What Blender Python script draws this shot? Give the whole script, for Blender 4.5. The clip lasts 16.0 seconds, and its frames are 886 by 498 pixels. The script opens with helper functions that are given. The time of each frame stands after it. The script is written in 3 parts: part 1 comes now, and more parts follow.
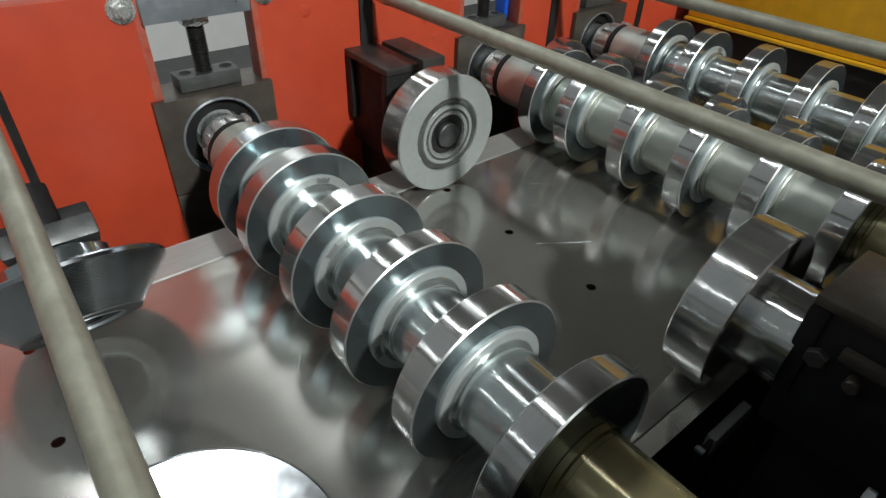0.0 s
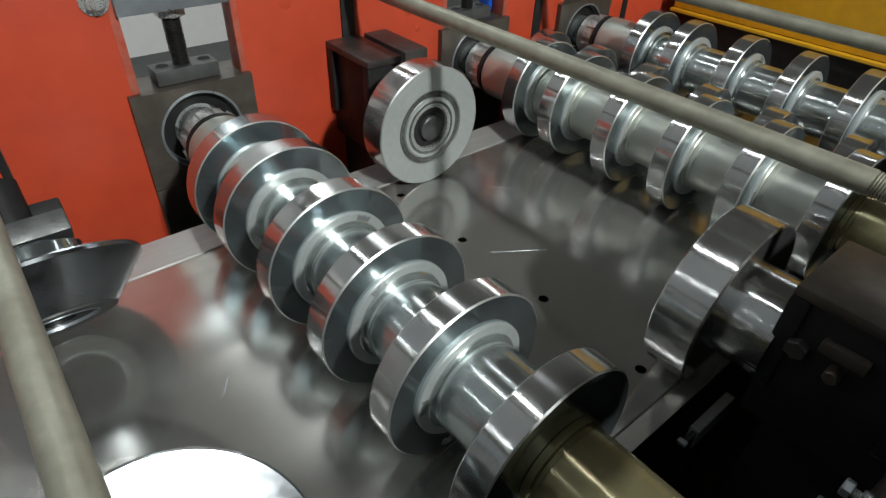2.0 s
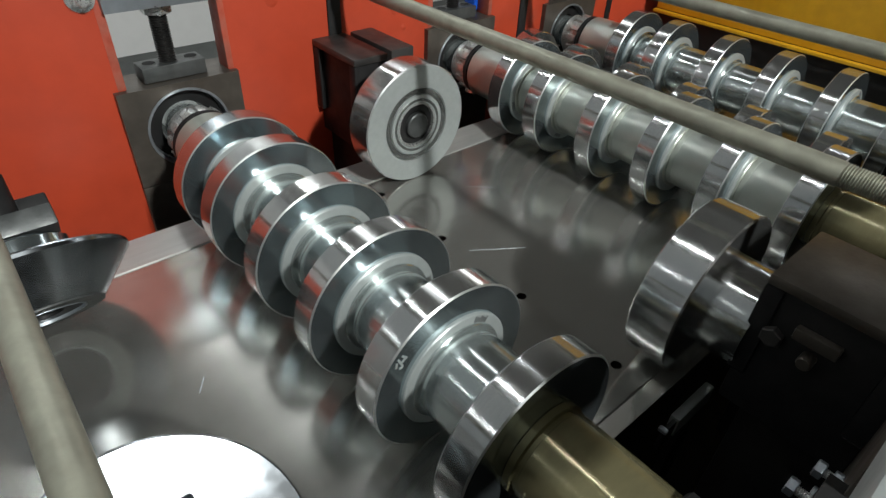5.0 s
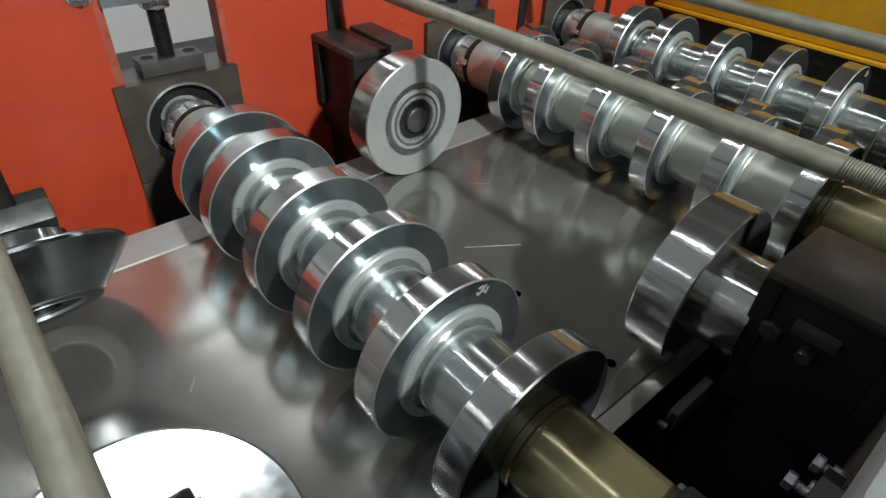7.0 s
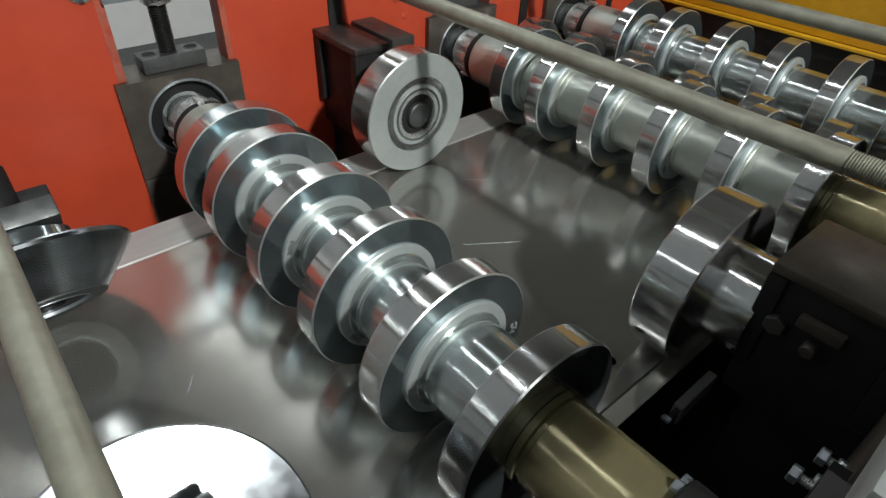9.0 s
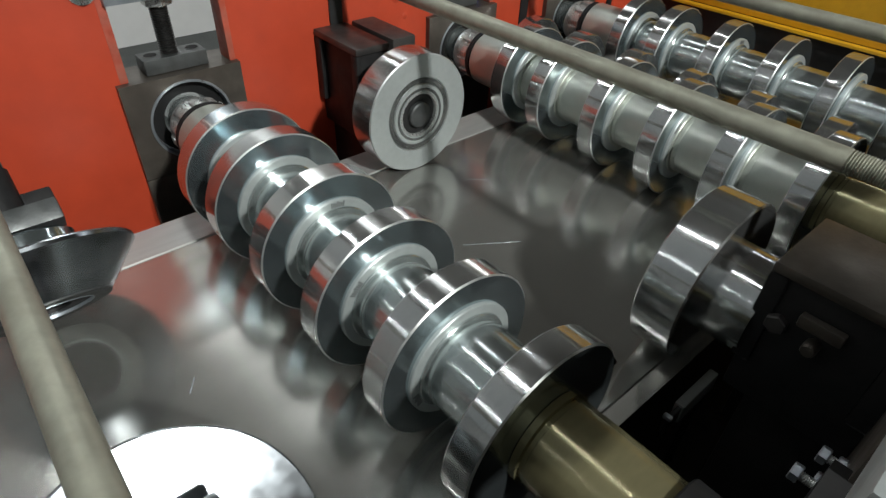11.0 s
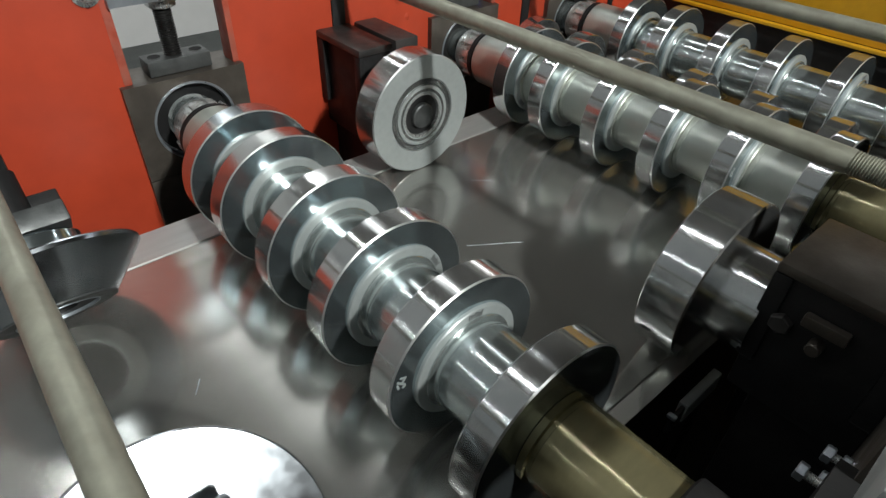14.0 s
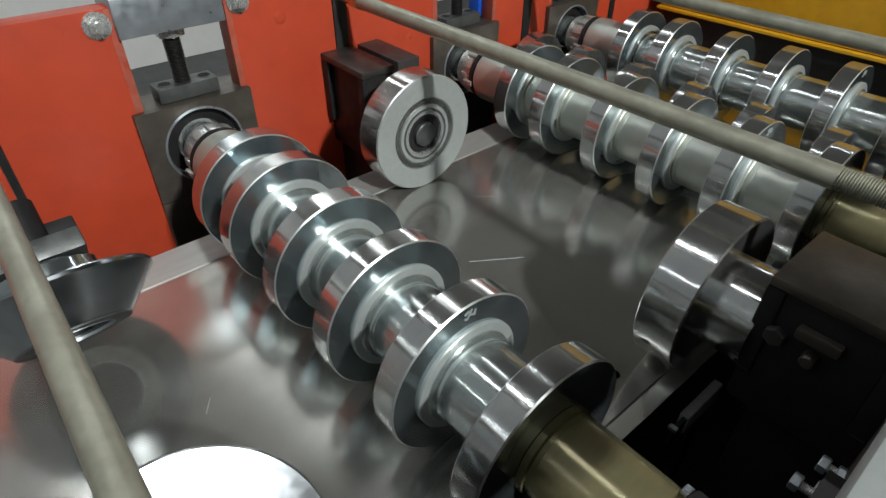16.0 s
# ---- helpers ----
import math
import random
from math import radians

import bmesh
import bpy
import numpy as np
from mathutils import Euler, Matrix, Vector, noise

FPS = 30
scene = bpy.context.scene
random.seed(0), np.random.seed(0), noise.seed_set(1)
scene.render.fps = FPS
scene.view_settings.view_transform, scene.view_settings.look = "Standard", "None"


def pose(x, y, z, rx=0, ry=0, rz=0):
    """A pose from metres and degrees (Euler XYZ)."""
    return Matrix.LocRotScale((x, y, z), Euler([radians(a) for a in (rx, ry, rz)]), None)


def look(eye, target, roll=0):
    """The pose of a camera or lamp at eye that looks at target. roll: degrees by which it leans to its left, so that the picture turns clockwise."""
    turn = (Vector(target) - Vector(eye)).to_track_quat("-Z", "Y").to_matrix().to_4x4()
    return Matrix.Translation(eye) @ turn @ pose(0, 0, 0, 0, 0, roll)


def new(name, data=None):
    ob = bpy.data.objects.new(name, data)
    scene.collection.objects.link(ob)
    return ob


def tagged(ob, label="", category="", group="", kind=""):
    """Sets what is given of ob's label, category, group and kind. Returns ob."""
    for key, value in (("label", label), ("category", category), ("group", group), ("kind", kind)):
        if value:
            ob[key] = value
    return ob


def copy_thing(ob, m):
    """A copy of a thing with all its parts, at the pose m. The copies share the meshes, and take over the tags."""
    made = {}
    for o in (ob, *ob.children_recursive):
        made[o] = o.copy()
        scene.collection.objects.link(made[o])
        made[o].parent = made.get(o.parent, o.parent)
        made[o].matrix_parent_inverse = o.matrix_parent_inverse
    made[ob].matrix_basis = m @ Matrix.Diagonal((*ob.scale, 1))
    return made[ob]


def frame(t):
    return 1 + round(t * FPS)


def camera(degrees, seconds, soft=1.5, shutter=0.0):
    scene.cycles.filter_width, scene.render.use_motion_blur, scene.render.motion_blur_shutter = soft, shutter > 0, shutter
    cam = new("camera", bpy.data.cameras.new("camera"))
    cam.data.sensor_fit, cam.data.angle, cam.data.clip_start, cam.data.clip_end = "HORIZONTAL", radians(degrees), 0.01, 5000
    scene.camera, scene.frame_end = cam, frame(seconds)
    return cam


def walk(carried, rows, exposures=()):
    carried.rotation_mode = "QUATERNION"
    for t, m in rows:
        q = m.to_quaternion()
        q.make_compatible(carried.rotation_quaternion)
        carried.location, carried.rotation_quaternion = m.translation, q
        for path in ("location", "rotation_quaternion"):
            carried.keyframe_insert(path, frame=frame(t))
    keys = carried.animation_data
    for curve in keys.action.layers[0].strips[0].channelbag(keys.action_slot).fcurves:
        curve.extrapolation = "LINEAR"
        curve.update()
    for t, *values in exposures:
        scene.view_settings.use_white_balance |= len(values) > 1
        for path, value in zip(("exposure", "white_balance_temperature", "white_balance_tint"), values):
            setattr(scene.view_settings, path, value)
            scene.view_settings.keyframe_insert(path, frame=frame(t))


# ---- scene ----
cam = camera(74.6, 16.0, 1.4)
PATH = [
    (0, (0.001, -0.001, 0.525), (1.03, 1.227, -0.673), 2.4),
    (0.5, (0.004, -0.001, 0.524), (1.033, 1.225, -0.675), 2.4),
    (1, (0.01, -0.003, 0.524), (1.039, 1.219, -0.679), 2.3),
    (1.5, (0.016, -0.005, 0.521), (1.052, 1.206, -0.687), 2.4),
    (2, (0.015, -0.005, 0.52), (1.058, 1.196, -0.691), 2.5),
    (2.5, (0.01, -0.006, 0.524), (1.062, 1.188, -0.688), 2.7),
    (3, (0.012, -0.007, 0.523), (1.064, 1.187, -0.688), 2.6),
    (3.5, (0.01, -0.007, 0.525), (1.076, 1.18, -0.682), 2.8),
    (4, (0.009, -0.011, 0.523), (1.084, 1.17, -0.681), 3.1),
    (6.5, (0.009, -0.021, 0.517), (1.081, 1.155, -0.694), 3.1),
    (7, (0.011, -0.02, 0.517), (1.078, 1.155, -0.7), 3.0),
    (7.5, (0.012, -0.019, 0.518), (1.076, 1.154, -0.703), 2.8),
    (8, (0.01, -0.019, 0.519), (1.073, 1.153, -0.704), 2.7),
    (8.5, (0.006, -0.016, 0.518), (1.069, 1.153, -0.709), 2.8),
    (9, (0.009, -0.018, 0.517), (1.067, 1.151, -0.713), 2.7),
    (11.5, (0.006, -0.016, 0.522), (1.059, 1.149, -0.716), 2.4),
    (12, (0.004, -0.014, 0.52), (1.061, 1.149, -0.717), 2.5),
    (12.5, (0.008, -0.018, 0.521), (1.061, 1.147, -0.718), 2.2),
    (13, (0.004, -0.017, 0.521), (1.061, 1.147, -0.716), 2.4),
    (13.5, (0.004, -0.017, 0.522), (1.058, 1.147, -0.715), 2.3),
    (14, (0.002, -0.014, 0.524), (1.055, 1.15, -0.714), 2.3),
    (14.5, (-0.001, -0.017, 0.531), (1.051, 1.153, -0.702), 2.1),
    (15, (-0.001, -0.022, 0.539), (1.042, 1.162, -0.691), 1.4),
    (15.5, (0.002, -0.023, 0.541), (1.045, 1.171, -0.678), 1.0),
    (16, (0.005, -0.027, 0.544), (1.042, 1.177, -0.671), 0.4),
]
walk(cam, [(t, look(eye, target, roll)) for t, eye, target, roll in PATH], [(0, 0.85), (16, 0.85)])


# ---- light: an exhibition hall with strip lamps, white partitions and added fill lights ----
world = bpy.data.worlds.new("hall_world")
scene.world = world
world.use_nodes = True
world.node_tree.nodes["Background"].inputs[0].default_value = (0.75, 0.85, 1.0, 1)
world.node_tree.nodes["Background"].inputs[1].default_value = 0.035


def strip_lamp(name, x, y, z, sx, sy, watts, tint=(1.0, 0.98, 0.95)):
    data = bpy.data.lights.new(name, "AREA")
    data.shape, data.size, data.size_y, data.energy, data.color = "RECTANGLE", sx, sy, watts, tint
    ob = new(name, data)
    ob.matrix_basis = pose(x, y, z)
    return ob


# (x, y, width, length, watts): narrow strip lamps, and three unseen fill lights added: a wide soft sheet, a panel, a
# bar by the partition
LAMPS = [(-0.30, 1.9, 0.024, 3.2, 8.5), (1.40, 2.6, 0.024, 2.2, 4.5), (-3.6, 2.6, 0.03, 3.0, 6), (-4.8, -0.4, 8.0, 9.2, 15), (1.28, 2.95, 0.62, 1.5, 2.3), (1.55, 3.95, 1.3, 0.05, 8), (5.6, 0.2, 0.08, 2.4, 10)]
LAMP_Z = 3.0
for lx, ly, lw, ll, watts in LAMPS:
    strip_lamp("strip_light", lx, ly, LAMP_Z - (0.004 if lw < 0.5 else 0.0), lw, ll, watts, (0.96, 1.0, 1.0) if lw < 5 else (0.84, 0.95, 1.0))
# one compact bright stand light over the near side, which casts the clear shadows
SPOT_AT = (0.26, -3.14, 3.0)
spot = strip_lamp("stand_light", *SPOT_AT, 0.24, 0.24, 128, (0.97, 1.0, 0.97))
spot.matrix_basis = look(SPOT_AT, (0.5, 0.4, 0.0))
# unseen lamp added at the partition to give the rollers their low streak
wall_lamp = strip_lamp("wall_light", 6.0, 4.26, 1.5, 3.2, 0.10, 13)
wall_lamp.matrix_basis = pose(6.0, 4.26, 1.5, -90, 0, 0)

# ---- materials ----


def material(name, color, rough=0.5, metal=0.0, grain=0.06, grain_scale=60.0, stretch=(1, 1, 1), wear=0.0, wear_color=(0.3, 0.3, 0.3),
             wear_scale=9.0, wear_lo=0.55, rough_var=0.1, bump=0.0, bump_scale=300.0, aniso=0.0, coat=0.0, vary=0.0, spec=0.5):
    mat = bpy.data.materials.new(name)
    mat.use_nodes = True
    nodes, links = mat.node_tree.nodes, mat.node_tree.links
    bsdf = nodes["Principled BSDF"]
    coord = nodes.new("ShaderNodeTexCoord")
    mapping = nodes.new("ShaderNodeMapping")
    mapping.inputs["Scale"].default_value = stretch
    links.new(coord.outputs["Object"], mapping.inputs["Vector"])

    def tex(scale, detail, src):
        n = nodes.new("ShaderNodeTexNoise")
        n.inputs["Scale"].default_value, n.inputs["Detail"].default_value = scale, detail
        links.new(src, n.inputs["Vector"])
        return n.outputs["Fac"]

    def span(value, lo, hi, a, b):
        n = nodes.new("ShaderNodeMapRange")
        for key, v in zip(("From Min", "From Max", "To Min", "To Max"), (lo, hi, a, b)):
            n.inputs[key].default_value = v
        links.new(value, n.inputs["Value"])
        return n.outputs["Result"]

    fine = tex(grain_scale, 4, mapping.outputs["Vector"])
    broad = tex(wear_scale, 4, coord.outputs["Object"])
    dark = tuple(c * (1 - 3 * grain) for c in color)
    light = tuple(min(1, c * (1 + 3 * grain)) for c in color)
    mix = nodes.new("ShaderNodeMix")
    mix.data_type = "RGBA"
    mix.inputs[6].default_value, mix.inputs[7].default_value = (*dark, 1), (*light, 1)
    links.new(span(fine, 0.25, 0.75, 0, 1), mix.inputs[0])
    out = mix.outputs[2]
    if wear > 0:
        worn = nodes.new("ShaderNodeMix")
        worn.data_type = "RGBA"
        worn.inputs[7].default_value = (*wear_color, 1)
        links.new(span(broad, wear_lo - 0.12, wear_lo + 0.2, 0, wear), worn.inputs[0])
        links.new(out, worn.inputs[6])
        out = worn.outputs[2]
    if vary > 0:
        info = nodes.new("ShaderNodeObjectInfo")
        hsv = nodes.new("ShaderNodeHueSaturation")
        links.new(span(info.outputs["Random"], 0, 1, 1 - vary, 1 + vary), hsv.inputs["Value"])
        links.new(out, hsv.inputs["Color"])
        out = hsv.outputs["Color"]
    links.new(out, bsdf.inputs["Base Color"])
    mid = tex(wear_scale * 2.3, 5, coord.outputs["Object"])
    links.new(span(mid, 0.3, 0.7, max(0.02, rough - rough_var), rough + rough_var), bsdf.inputs["Roughness"])
    bsdf.inputs["Metallic"].default_value = metal
    bsdf.inputs["Specular IOR Level"].default_value = spec
    if aniso > 0:
        tangent = nodes.new("ShaderNodeTangent")
        tangent.direction_type, tangent.axis = "RADIAL", "Y"
        links.new(tangent.outputs["Tangent"], bsdf.inputs["Tangent"])
    bsdf.inputs["Anisotropic"].default_value, bsdf.inputs["Anisotropic Rotation"].default_value = aniso, 0.25
    bsdf.inputs["Coat Weight"].default_value = coat
    bsdf.inputs["Coat Roughness"].default_value = 0.12
    if bump > 0:
        node = nodes.new("ShaderNodeBump")
        node.inputs["Strength"].default_value, node.inputs["Distance"].default_value = bump, 0.002
        links.new(tex(bump_scale, 3, mapping.outputs["Vector"]), node.inputs["Height"])
        links.new(node.outputs["Normal"], bsdf.inputs["Normal"])
    return mat


CHROME = material("polished_roller_steel", (0.55, 0.56, 0.555), 0.15, 0.94, 0.03, 90, (1, 9, 1), 0.45, (0.38, 0.40, 0.41), 26, 0.5, 0.035, aniso=0.35)
ZINC = material("zinc_plated_sleeve", (0.53, 0.58, 0.575), 0.185, 0.86, 0.02, 60, (1, 3, 1), 0.15, (0.46, 0.51, 0.50), 22, 0.5, 0.015, aniso=0.3)
SATIN = material("satin_zinc_sleeve", (0.50, 0.525, 0.48), 0.38, 0.72, 0.02, 40, (1, 1, 1), 0.3, (0.42, 0.45, 0.41), 18, 0.5, 0.02, aniso=0.2)
FACE = material("turned_face_steel", (0.53, 0.61, 0.64), 0.13, 0.95, 0.02, 120, (1, 1, 1), 0.6, (0.37, 0.42, 0.435), 24, 0.5, 0.05, aniso=0.6)
PALE = material("pale_hub_steel", (0.44, 0.475, 0.47), 0.42, 0.52, 0.02, 120, wear=0.3, wear_color=(0.5, 0.53, 0.52), wear_scale=40, rough_var=0.05, aniso=0.4)
OLIVE = material("oiled_olive_steel", (0.25, 0.225, 0.125), 0.2, 0.6, 0.03, 60, (1, 3, 1), 0.3, (0.25, 0.22, 0.12), 14, 0.5, 0.03, aniso=0.3)
CONE = material("dull_cone_steel", (0.38, 0.41, 0.44), 0.215, 1.0, 0.03, 80, (1, 1, 1), 0.3, (0.26, 0.27, 0.28), 24, 0.52, 0.05, aniso=0.5)
SHEET = material("rolled_sheet_steel", (0.46, 0.457, 0.43), 0.18, 0.85, 0.03, 40, (0.25, 3, 1), 0.2, (0.44, 0.43, 0.40), 3, 0.5, 0.02)
# paler, rougher steel that draws the highlight lines along the chamfers
RIM = material("chamfer_highlight_steel", (0.58, 0.60, 0.60), 0.36, 0.88, 0.04, 90, wear=0.3, wear_color=(0.5, 0.52, 0.52), wear_scale=40, rough_var=0.04)
STRIP = material("matte_zinc_edge_strip", (0.52, 0.525, 0.51), 0.36, 0.7, 0.03, 40, (0.25, 3, 1), 0.3, (0.42, 0.42, 0.40), 8, 0.5, 0.06, 0.02, 120)
RED = material("red_paint", (0.44, 0.054, 0.022), 0.42, 0.0, 0.03, 30, (1, 1, 1), 0.5, (0.34, 0.045, 0.024), 5, 0.5, 0.06, 0.04, 120, spec=0.3)
EDGE = material("scuffed_red_edge", (0.40, 0.065, 0.035), 0.5, 0.0, 0.1, 60, (1, 1, 1), 0.6, (0.22, 0.13, 0.10), 30, 0.52, 0.1, 0.1, 200)
BLOCK = material("oiled_block_steel", (0.105, 0.092, 0.078), 0.42, 0.55, 0.08, 40, (1, 1, 1), 0.5, (0.06, 0.052, 0.046), 12, 0.5, 0.1, 0.1, 250)
BLACK = material("black_oxide_steel", (0.013, 0.013, 0.0135), 0.5, 0.0, 0.1, 50, (1, 1, 1), 0.5, (0.022, 0.021, 0.02), 14, 0.56, 0.1, 0.12, 260, spec=0.25)
WORN_LIT_OXIDE = material("worn_lit_oxide", (0.036, 0.034, 0.033), 0.42, 0.2, 0.08, 50, (1, 1, 1), 0.6, (0.075, 0.07, 0.065), 16, 0.55, 0.1, 0.12, 260)
GREY = material("dark_grey_clamp_steel", (0.075, 0.08, 0.08), 0.45, 0.5, 0.08, 60, (1, 1, 1), 0.4, (0.13, 0.13, 0.13), 22, 0.56, 0.1, 0.12, 300)
GALV = material("galvanised_bar_steel", (0.42, 0.46, 0.50), 0.36, 0.8, 0.06, 30, (1, 1, 1), 0.6, (0.22, 0.25, 0.28), 26, 0.52, 0.1, 0.1, 150)
ROD = material("zinc_rod_steel", (0.35, 0.35, 0.285), 0.48, 0.65, 0.05, 70, (1, 1, 1), 0.5, (0.2, 0.18, 0.14), 16, 0.55, 0.08, 0.06, 300)
BRASS = material("brass_plated_fitting", (0.55, 0.45, 0.25), 0.3, 1.0, 0.05, 60, rough_var=0.08)
BOLT = material("bright_bolt_zinc", (0.64, 0.65, 0.64), 0.28, 0.75, 0.04, 90, wear=0.15, wear_color=(0.45, 0.44, 0.41), wear_scale=180, rough_var=0.02)
THREAD = material("black_thread_steel", (0.035, 0.034, 0.033), 0.35, 0.7, 0.08, 120)
YELLOW = material("yellow_paint", (0.62, 0.33, 0.012), 0.4, 0.0, 0.04, 30, wear=0.35, wear_color=(0.42, 0.21, 0.02), wear_scale=5, coat=0.1)
BLUE = material("blue_plastic", (0.01, 0.09, 0.55), 0.35)
CARPET = material("dark_grey_carpet", (0.075, 0.08, 0.078), 0.9, 0.0, 0.1, 200, wear=0.4, wear_color=(0.11, 0.115, 0.11), wear_scale=4, bump=0.3, bump_scale=400)
WHITE = material("white_partition_paint", (0.8, 0.8, 0.79), 0.5, 0.0, 0.01, 12, wear=0.15, wear_color=(0.7, 0.7, 0.69), wear_scale=2)
HALLGREY = material("hall_ceiling_grey", (0.17, 0.16, 0.145), 0.8, 0.0, 0.04, 3, wear=0.3, wear_color=(0.11, 0.105, 0.1), wear_scale=0.7)
HOLE_SHADE = material("hole_shade_black", (0.004, 0.004, 0.004), 0.9)
# shade inside the stamped letters, put into a darker grey
STAMP_SHADE = material("shaded_stamp_steel", (0.26, 0.27, 0.27), 0.5, 0.8)
# ---- mesh helpers ----


def finish(bm, sharp=18):
    bmesh.ops.remove_doubles(bm, verts=bm.verts, dist=1e-6)
    bmesh.ops.recalc_face_normals(bm, faces=bm.faces)
    for f in bm.faces:
        f.smooth = True
    for e in bm.edges:
        e.smooth = len(e.link_faces) == 2 and e.calc_face_angle(0) < radians(sharp)
    return bm


def part(name, bm, mat, parent=None, label="", flat=None, rim=None):
    """One mesh object under its thing. flat: a second material for the faces turned across the y axis, rim: a third for the chamfers."""
    me = bpy.data.meshes.new(name)
    finish(bm)
    if flat is not None:
        for f in bm.faces:
            f.material_index = 1 if abs(f.normal.y) > 0.95 else (2 if rim is not None and abs(f.normal.y) > 0.3 else 0)
    bm.to_mesh(me)
    bm.free()
    me.materials.append(mat)
    if flat is not None:
        me.materials.append(flat)
    if rim is not None:
        me.materials.append(rim)
    ob = new(name, me)
    if parent is not None:
        ob.parent = parent
    if label:
        tagged(ob, label)
    return ob


def empty(name, m, label, category, group="", kind=""):
    ob = new(name)
    ob.empty_display_size = 0.02
    ob.matrix_basis = m
    return tagged(ob, label, category, group, kind)


def box(x0, x1, y0, y1, z0, z1, bevel=0.002, bm=None, m=None):
    own = bmesh.new()
    bmesh.ops.create_cube(own, size=1)
    for v in own.verts:
        v.co = Vector(((x0 + x1) / 2 + v.co.x * (x1 - x0), (y0 + y1) / 2 + v.co.y * (y1 - y0), (z0 + z1) / 2 + v.co.z * (z1 - z0)))
    if bevel > 0:
        bmesh.ops.bevel(own, geom=own.edges[:], offset=bevel, segments=2, affect="EDGES", profile=0.6)
    if m is not None:
        own.transform(m)
    return join(bm, own)


def join(bm, own):
    if bm is None:
        return own
    me = bpy.data.meshes.new("tmp")
    own.to_mesh(me)
    own.free()
    bm.from_mesh(me)
    bpy.data.meshes.remove(me)
    return bm


def lathe(profile, seg=72, bm=None, m=None, closed=True):
    """Turns (radius, place along y) points round the y axis."""
    own = bmesh.new()
    rings = []
    for r, y in profile:
        if r < 1e-6:
            rings.append([own.verts.new((0, y, 0))])
        else:
            rings.append([own.verts.new((r * math.sin(2 * math.pi * k / seg), y, r * math.cos(2 * math.pi * k / seg))) for k in range(seg)])
    loops = list(zip(rings, rings[1:]))
    if closed and len(rings[0]) > 1 and len(rings[-1]) > 1:
        loops.append((rings[-1], rings[0]))
    for a, b in loops:
        for k in range(seg):
            n = (k + 1) % seg
            if len(a) == 1 and len(b) == 1:
                continue
            if len(a) == 1:
                own.faces.new((a[0], b[k], b[n]))
            elif len(b) == 1:
                own.faces.new((a[k], a[n], b[0]))
            else:
                own.faces.new((a[k], a[n], b[n], b[k]))
    if m is not None:
        own.transform(m)
    return join(bm, own)


def hexagon(radius, y0, y1, bm=None, m=None):
    """A hexagon bolt head or nut along y, with chamfered corners."""
    own = bmesh.new()
    rows = []
    for r, y in ((0, y0), (radius * 0.86, y0), (radius, y0 + 0.12 * (y1 - y0)), (radius, y1 - 0.12 * (y1 - y0)), (radius * 0.86, y1), (0, y1)):
        rows.append([own.verts.new((r * math.sin(math.pi * k / 3), y, r * math.cos(math.pi * k / 3))) for k in range(6)] if r else [own.verts.new((0, y, 0))])
    for a, b in zip(rows, rows[1:]):
        for k in range(6):
            n = (k + 1) % 6
            if len(a) == 1:
                own.faces.new((a[0], b[k], b[n]))
            elif len(b) == 1:
                own.faces.new((a[k], a[n], b[0]))
            else:
                own.faces.new((a[k], a[n], b[n], b[k]))
    if m is not None:
        own.transform(m)
    return join(bm, own)


def thread(radius, y0, y1, pitch, seg=24, m=None):
    prof = [(0, y0), (radius * 0.9, y0)]
    y = y0
    while y < y1 - pitch:
        prof += [(radius * 0.88, y + 0.1 * pitch), (radius, y + 0.5 * pitch), (radius * 0.88, y + 0.95 * pitch)]
        y += pitch
    prof += [(radius * 0.9, y1), (0, y1)]
    return lathe(prof, seg, m=m, closed=False)


UP = Matrix.Rotation(radians(90), 4, "X")       # turns the y axis to z

# ---- plan: stations along x, shafts along y, the sheet's top at z = 0 ----
MID = 0.4317                     # middle of the machine
STATIONS = [0.276, 0.862, 1.217]  # shafts with rollers
AXIS = 0.092
R = 0.0925
FACES = [0.684, 0.594, 0.474, 0.361, 0.250, 0.139]
THICK = 0.031
WALL = 0.893
SCUFF = radians(64 - 37.5 * 8.1)
BETWEEN = [-0.008, 0.569, 1.04]   # side rollers and tie rods


def side(y, s):
    """A place across the machine: on the far side for s = 1, mirrored for s = -1."""
    return MID + s * (y - MID)


def sbox(s, x0, x1, y0, y1, z0, z1, bevel=0.002, bm=None):
    a, b = sorted((side(y0, s), side(y1, s)))
    return box(x0, x1, a, b, z0, z1, bevel, bm)


# ---- hall ----
tagged(part("floor", box(-9, 11, -7, 7, -1.0, -0.9, 0), CARPET), "dark grey exhibition carpet under the machine", "floor", kind="structure")
# ceiling and east, west, south walls: unseen, added for what the metal mirrors
tagged(part("ceiling", box(-9, 11, -7, 7, LAMP_Z + 0.1, LAMP_Z + 0.2, 0), HALLGREY), "unseen dark grey ceiling added to close the hall", "ceiling", kind="structure")
tagged(part("wall_north", box(-9, 11, 4.3, 4.4, -0.9, LAMP_Z + 0.1, 0), WHITE), "white painted partition wall behind the machine", "wall", kind="structure")
tagged(part("wall_east", box(10.9, 11, -7, 4.3, -0.9, LAMP_Z + 0.1, 0), WHITE), "unseen white wall added to close the hall", "wall", kind="structure")
tagged(part("wall_west", box(-9, -8.9, -7, 4.3, -0.9, LAMP_Z + 0.1, 0), WHITE), "unseen white wall added to close the hall", "wall", kind="structure")
tagged(part("wall_south", box(-9, 11, -7, -6.9, -0.9, LAMP_Z + 0.1, 0), WHITE), "unseen white wall added to close the hall", "wall", kind="structure")


